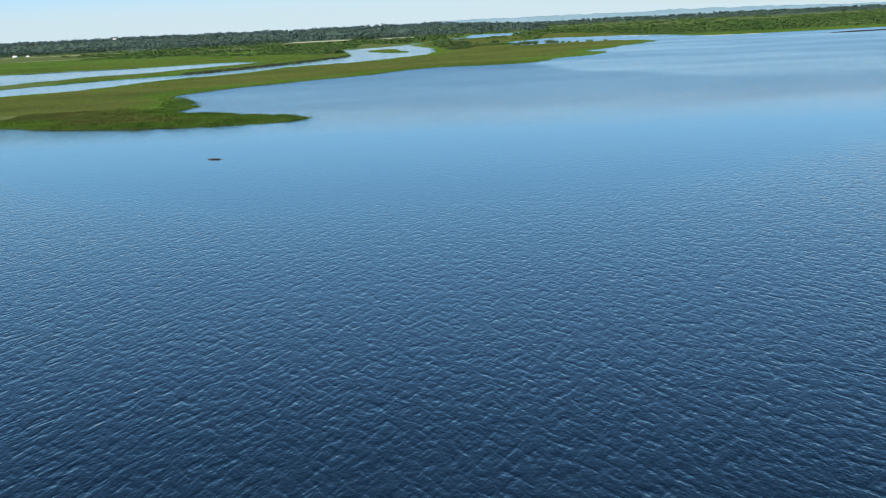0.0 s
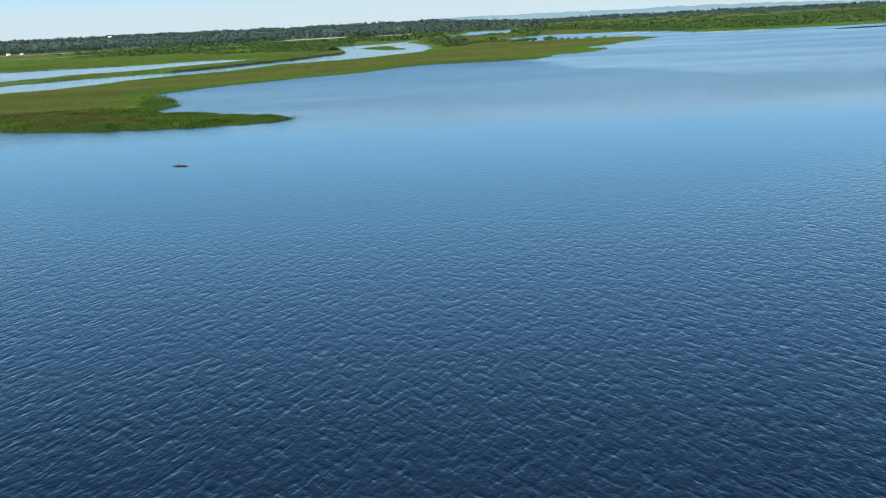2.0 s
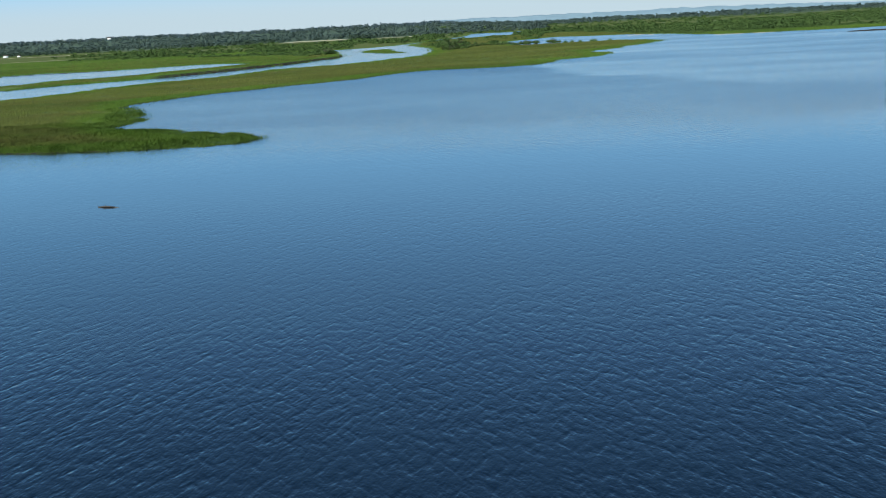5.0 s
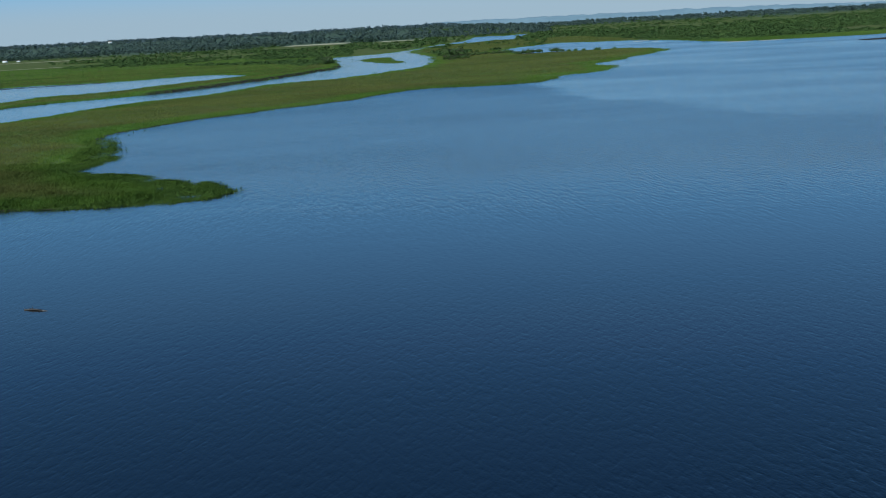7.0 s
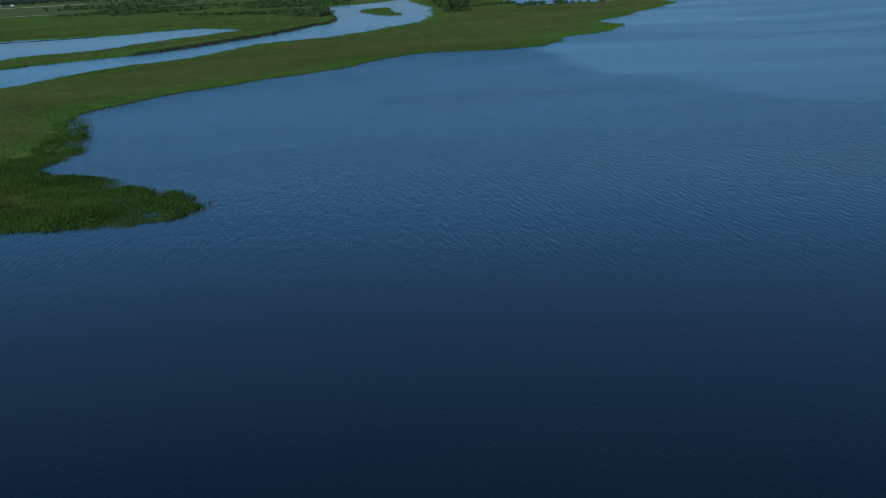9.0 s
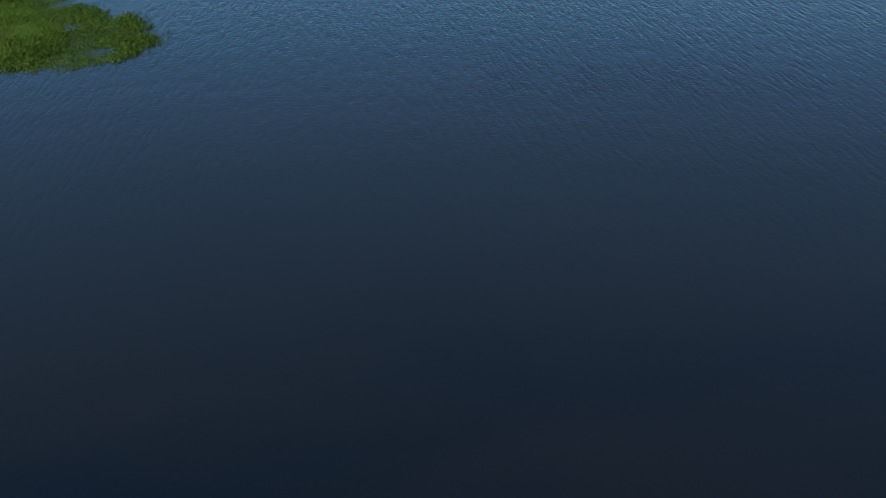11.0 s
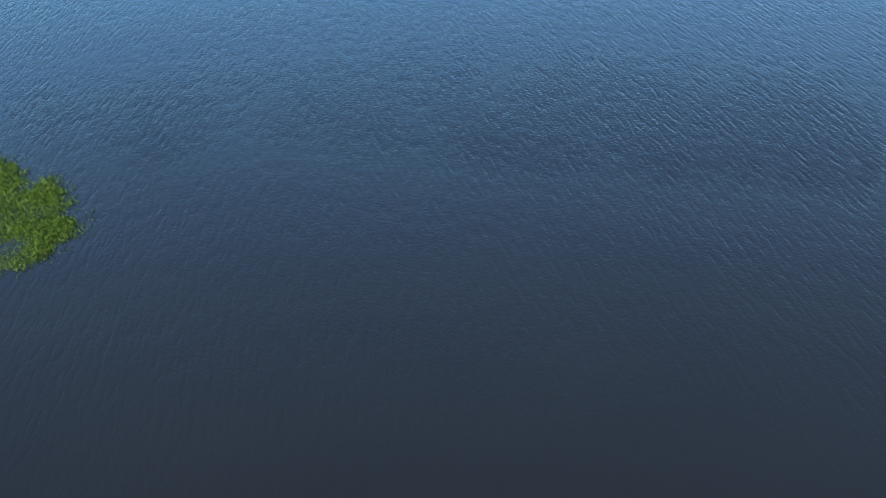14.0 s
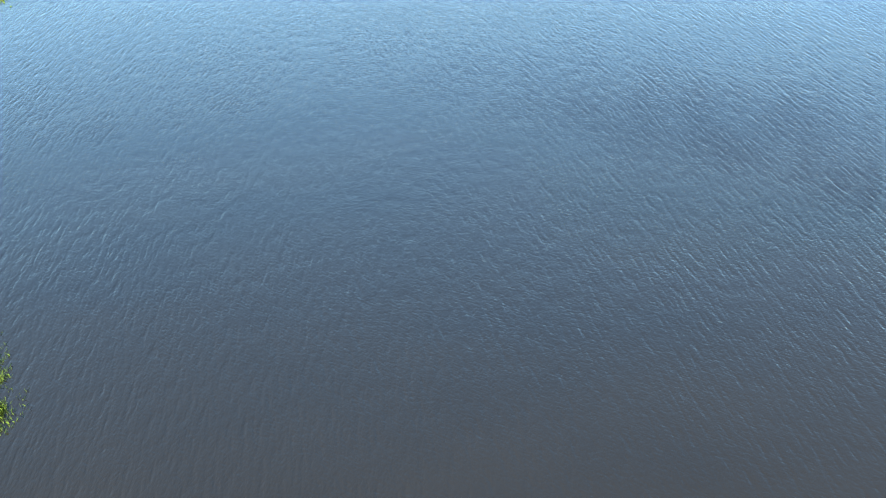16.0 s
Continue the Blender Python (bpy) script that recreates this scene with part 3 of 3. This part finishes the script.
tree_kinds = [crown(70, w, w * 0.9, h, 0.02, 0.095, 40 + k) for k, (w, h) in enumerate(((0.34, 0.40), (0.42, 0.36), (0.46, 0.40), (0.38, 0.38), (0.50, 0.34), (0.42, 0.42), (0.36, 0.44), (0.54, 0.38)))]

# willow scrub behind the ponds and along the far bank of the river
woods("willow_scrub", WILLOW, "dense low green willow scrub behind the river", shrub_kinds,
      field_of(5200, 790, 1500, lambda y: (-0.42 * y, -0.06 * y - 25), -0.35, 130, 51), 1.0, 1.7)
woods("willow_scrub", WILLOW, "scattered willow scrub in the distant wet meadow", shrub_kinds,
      field_of(3000, 1300, 2600, lambda y: (-0.45 * y, 0.02 * y), -0.05, 200, 53), 1.3, 2.4)
woods("willow_scrub", WILLOW, "willow scrub between the river and the back bay", shrub_kinds,
      field_of(1500, 890, 1750, lambda y: (0.0 * y - 14, 0.095 * y), -0.1, 70, 59), 1.0, 1.9)
# the broad shrub swamp behind the far shore
woods("swamp_scrub", WILLOW, "broad green shrub swamp behind the far shore", shrub_kinds,
      field_of(4900, 960, 1900, lambda y: (0.0 * y + 215, 0.50 * y), -0.45, 150, 55), 1.1, 2.0)
woods("swamp_scrub", WILLOW, "distant green shrub swamp fading towards the trees", shrub_kinds,
      field_of(3700, 1700, 3900, lambda y: (-0.02 * y, 0.44 * y), -0.6, 260, 57), 1.6, 3.2)
# woods on the skyline; all but the edge row carry a painted haze tint
woods("far_woods", HAZED_FOREST, "dark mixed woodland along the horizon", tree_kinds,
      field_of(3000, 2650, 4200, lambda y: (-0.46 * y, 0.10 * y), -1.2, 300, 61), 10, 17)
woods("far_woods", HAZED_FOREST, "dark line of trees beyond the shrub swamp", tree_kinds,
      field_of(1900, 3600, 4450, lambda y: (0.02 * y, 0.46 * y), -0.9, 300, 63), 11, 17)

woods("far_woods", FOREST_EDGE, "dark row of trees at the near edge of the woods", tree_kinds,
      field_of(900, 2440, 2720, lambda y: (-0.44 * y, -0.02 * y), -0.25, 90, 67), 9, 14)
woods("far_woods", HAZED_FOREST_FAR, "woodland on the rise along the skyline, haze painted into its leaf colour", tree_kinds,
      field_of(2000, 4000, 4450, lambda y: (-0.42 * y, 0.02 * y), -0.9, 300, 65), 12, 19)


# ---- single willows on the marsh and the river bank ----
def limb(p0, p1, r0, r1, sides=6):
    p0, p1 = Vector(p0), Vector(p1)
    q = (p1 - p0).to_track_quat("Z", "Y").to_matrix()
    v = [p + q @ Vector((r * math.cos(2 * math.pi * k / sides), r * math.sin(2 * math.pi * k / sides), 0)) for p, r in ((p0, r0), (p1, r1)) for k in range(sides)]
    return v, [(k, (k + 1) % sides, sides + (k + 1) % sides, sides + k) for k in range(sides)]


def joined(pieces):
    v, f, n = [], [], 0
    for pv, pf in pieces:
        v += [tuple(p) for p in pv]
        f += [tuple(i + n for i in q) for q in pf]
        n += len(pv)
    return v, f


def willow(seed, wide, high):
    """A many-stemmed willow bush: stems from one foot, and a lumpy crown of leaf sprays."""
    r = random.Random(seed)
    ob = tagged(new("willow_bush"), "rounded green willow bush growing on the grassy marsh", "bush", "willow bushes on the marsh")
    for k in range(4):
        a = 2 * math.pi * k / 4 + r.uniform(-0.4, 0.4)
        mid = (0.25 * wide * math.cos(a), 0.25 * wide * math.sin(a), 0.4 * high)
        end = (0.55 * wide * math.cos(a + 0.3), 0.55 * wide * math.sin(a + 0.3), 0.8 * high)
        v, f = joined([limb((0.05 * math.cos(a), 0.05 * math.sin(a), -0.1), mid, 0.09, 0.06), limb(mid, end, 0.06, 0.02),
                       limb(mid, (0.1 * wide * math.cos(a - 1), 0.1 * wide * math.sin(a - 1), 0.85 * high), 0.045, 0.015)])
        part("stem", raw_mesh("stem", v, f), BARK, ob)
    q, soft = crown(800, wide, wide * 0.9, high * 0.5, 0.1, 0.15, seed)
    part("crown", soften(raw_mesh("crown", q.reshape(-1, 3), np.arange(len(q) * 3).reshape(-1, 3)), np.repeat(soft, 3, 0)), WILLOW, ob)
    return ob


bushes = [willow(s, w, h) for s, w, h in ((3, 2.4, 3.4), (5, 3.0, 3.0), (8, 2.0, 2.6))]
CLUMPS = [(-4, 17, 760, 776, 11), (53, 74, 812, 831, 13), (81, 92, 816, 831, 7)]
spots = [(rng.uniform(x0, x1), rng.uniform(y0, y1), rng.uniform(0.8, 1.6)) for x0, x1, y0, y1, n in CLUMPS for k in range(n)]
for k in range(46):
    s = rng.random()
    spots.append((-2 + 52 * s, 836 + 28 * s + rng.uniform(0, 26), rng.uniform(1.9, 2.5) * (1.05 if s < 0.3 else 0.4)))
for k in range(40):
    s = rng.random()
    spots.append((-96 + 8 * rng.random() - 30 * s * s, 770 + 330 * s, rng.uniform(0.8, 1.5)))
first = list(bushes)
for k, (x, y, s) in enumerate(spots):
    d = land(np.array([x]), np.array([y]))
    if d[0] < 1:
        continue
    m = pose(x, y, float(ground_z(np.array([x]), np.array([y]), d)[0]), 0, 0, rng.uniform(0, 360)) @ Matrix.Scale(s, 4)
    if first:
        first.pop().matrix_world = m
    else:
        ob = copy_thing(bushes[k % 3], m)
        ob.scale = (s, s, s)


# ---- driftwood in the shallow, dry fields, the white house ----
def driftwood():
    ob = tagged(new("driftwood_log"), "dark wet driftwood log lying in shallow water", "log")
    pts = [(-1.7, 0, 0.02), (-0.9, 0.1, 0.10), (0.1, 0.02, 0.12), (1.1, -0.14, 0.07), (1.9, -0.1, -0.04)]
    rad = [0.10, 0.15, 0.14, 0.11, 0.05]
    v, f = joined([limb(a, b, ra, rb, 10) for a, b, ra, rb in zip(pts, pts[1:], rad, rad[1:])])
    part("trunk", raw_mesh("trunk", v, f), WET_WOOD, ob)
    for a, b, r in (((-0.6, 0.1, 0.15), (-0.75, 0.35, 0.55), 0.05), ((0.6, -0.05, 0.12), (0.9, -0.45, 0.32), 0.04), ((-1.6, 0, 0.05), (-2.0, 0.25, 0.30), 0.05)):
        v, f = limb(a, b, r, r * 0.35, 7)
        part("branch_stub", raw_mesh("branch_stub", v, f), WET_WOOD, ob)
    ob.matrix_world = pose(-46.3, 6.6, 0.0, 0, 0, -18) @ Matrix.Diagonal((0.72, 0.8, 0.62, 1))


driftwood()


def dry_field(cx, cy, w, l):
    """A pale mown field with an uneven edge, a little above the turf."""
    x, y = np.meshgrid(np.linspace(-1, 1, 25), np.linspace(-1, 1, 25))
    px, py = cx + x * w * (1 + 0.2 * vnoise(y * 5, x, 1, 71)), cy + y * l * (1 + 0.2 * vnoise(x * 5, y, 1, 72))
    pz = 0.6 + ground_z(px, py, np.full(px.shape, 50.0))
    i = (np.arange(24)[:, None] * 25 + np.arange(24)).ravel()
    me = raw_mesh("dry_field", np.stack([px, py, pz], -1).reshape(-1, 3), np.stack([i, i + 1, i + 26, i + 25], 1))
    return thing("dry_field", me, STRAW, "pale straw-coloured dry field before the woods", "field", "structure")


for cx, cy, w, l in FIELDS:
    dry_field(cx, cy, w, l)


def house(x, y, z, turn, size, label):
    """A white house on the wooded rise, far off."""
    ob = tagged(new("house"), label, "house")
    w, l, h, r = 7.0, 5.0, 5.5, 3.2
    box = lambda x0, x1, y0, y1, z0, z1: ([(x, y, z) for z in (z0, z1) for x, y in ((x0, y0), (x1, y0), (x1, y1), (x0, y1))],  # noqa: E731
                                          [(3, 2, 1, 0), (4, 5, 6, 7), (0, 1, 5, 4), (1, 2, 6, 5), (2, 3, 7, 6), (3, 0, 4, 7)])
    part("wall", raw_mesh("wall", *box(-w, w, -l, l, 0, h)), PLASTER, ob)
    v = [(-w - 0.5, -l - 0.5, h), (w + 0.5, -l - 0.5, h), (w + 0.5, 0, h + r), (-w - 0.5, 0, h + r), (w + 0.5, l + 0.5, h), (-w - 0.5, l + 0.5, h)]
    part("roof", raw_mesh("roof", v + [(x, y, z + 0.3) for x, y, z in v], [(0, 1, 2, 3), (3, 2, 4, 5), (6, 9, 8, 7), (9, 11, 10, 8), (0, 6, 7, 1), (5, 4, 10, 11)]), BARK, ob)
    for wx in (-4.5, -1.5, 1.5, 4.5):
        part("window", raw_mesh("window", *box(wx - 0.6, wx + 0.6, -l - 0.08, -l + 0.05, 1.6, 3.2)), BARK, ob)
    ob.matrix_world = pose(x, y, z, 0, 0, turn) @ Matrix.Scale(size, 4)


house(-905, 3260, 30, 12, 0.7, "small white house with a grey gable roof among far trees")
for x, y, turn, size in ((-872, 2330, 5, 0.6), (-850, 2345, -14, 0.45)):
    house(x, y, 0.3, turn, size, "pale farm building beside a dry field before the woods")


# ---- sand bars before the far shore, reeds on the lobe ----
SAND = Nodes("pale_sand")
SAND = SAND.out(SAND.ramp(SAND.noise(SAND.coords(), 0.6, 4.0), [(0.3, (0.30, 0.27, 0.22)), (0.7, (0.45, 0.41, 0.34))]), 0.9)


def sand_bar(x, y, long, wide, turn, seed):
    """A low spindle-shaped bar with an uneven outline."""
    k = 40
    v = [(0, 0, 0.28)]
    for ring, zz in ((0.6, 0.2), (1.0, -0.12)):
        for i in range(k):
            a = 2 * math.pi * i / k
            w = 1 + 0.25 * noise.noise((3 * math.cos(a), 3 * math.sin(a), seed))
            v.append((ring * w * long * math.cos(a), ring * w * wide * math.sin(a), zz))
    f = [(0, 1 + i, 1 + (i + 1) % k) for i in range(k)]
    f += [q for i in range(k) for q in ((1 + i, 1 + k + i, 1 + k + (i + 1) % k), (1 + i, 1 + k + (i + 1) % k, 1 + (i + 1) % k))]
    ob = thing("sand_bar", raw_mesh("sand_bar", v, f), SAND, "narrow pale sand bar lying low in the water", "sand bar", group="sand bars by the far shore")
    ob.matrix_world = pose(x, y, 0, 0, 0, turn)


for k, (x, y, long, wide, turn) in enumerate(((198, 1098, 30, 5, 62), (206, 1060, 14, 3, 70), (236, 870, 16, 2.2, -10), (262, 862, 12, 1.8, -4))):
    sand_bar(x, y, long, wide, turn, k)


def reed_clump(seed):
    """A stand of tall thin reeds."""
    r = np.random.default_rng(seed)
    n = 160
    x, y = r.normal(0, 0.8, n), r.normal(0, 0.8, n)
    v, f = blades(x, y, np.zeros(n), 2, np.full(n, 2.0), 0.09, 0.15)
    return thing("reed_clump", raw_mesh("reed_clump", v, f), WILLOW, "tall dark green reeds standing on the marsh edge", "reeds", group="reeds on the marsh lobe")


for k, (x, y) in enumerate(((101, 829), (107, 826), (117, 831), (119, 827), (131, 829), (96, 832))):
    d = land(np.array([float(x)]), np.array([float(y)]))
    reed_clump(90 + k).matrix_world = pose(x, y, float(ground_z(np.array([float(x)]), np.array([float(y)]), d)[0]))
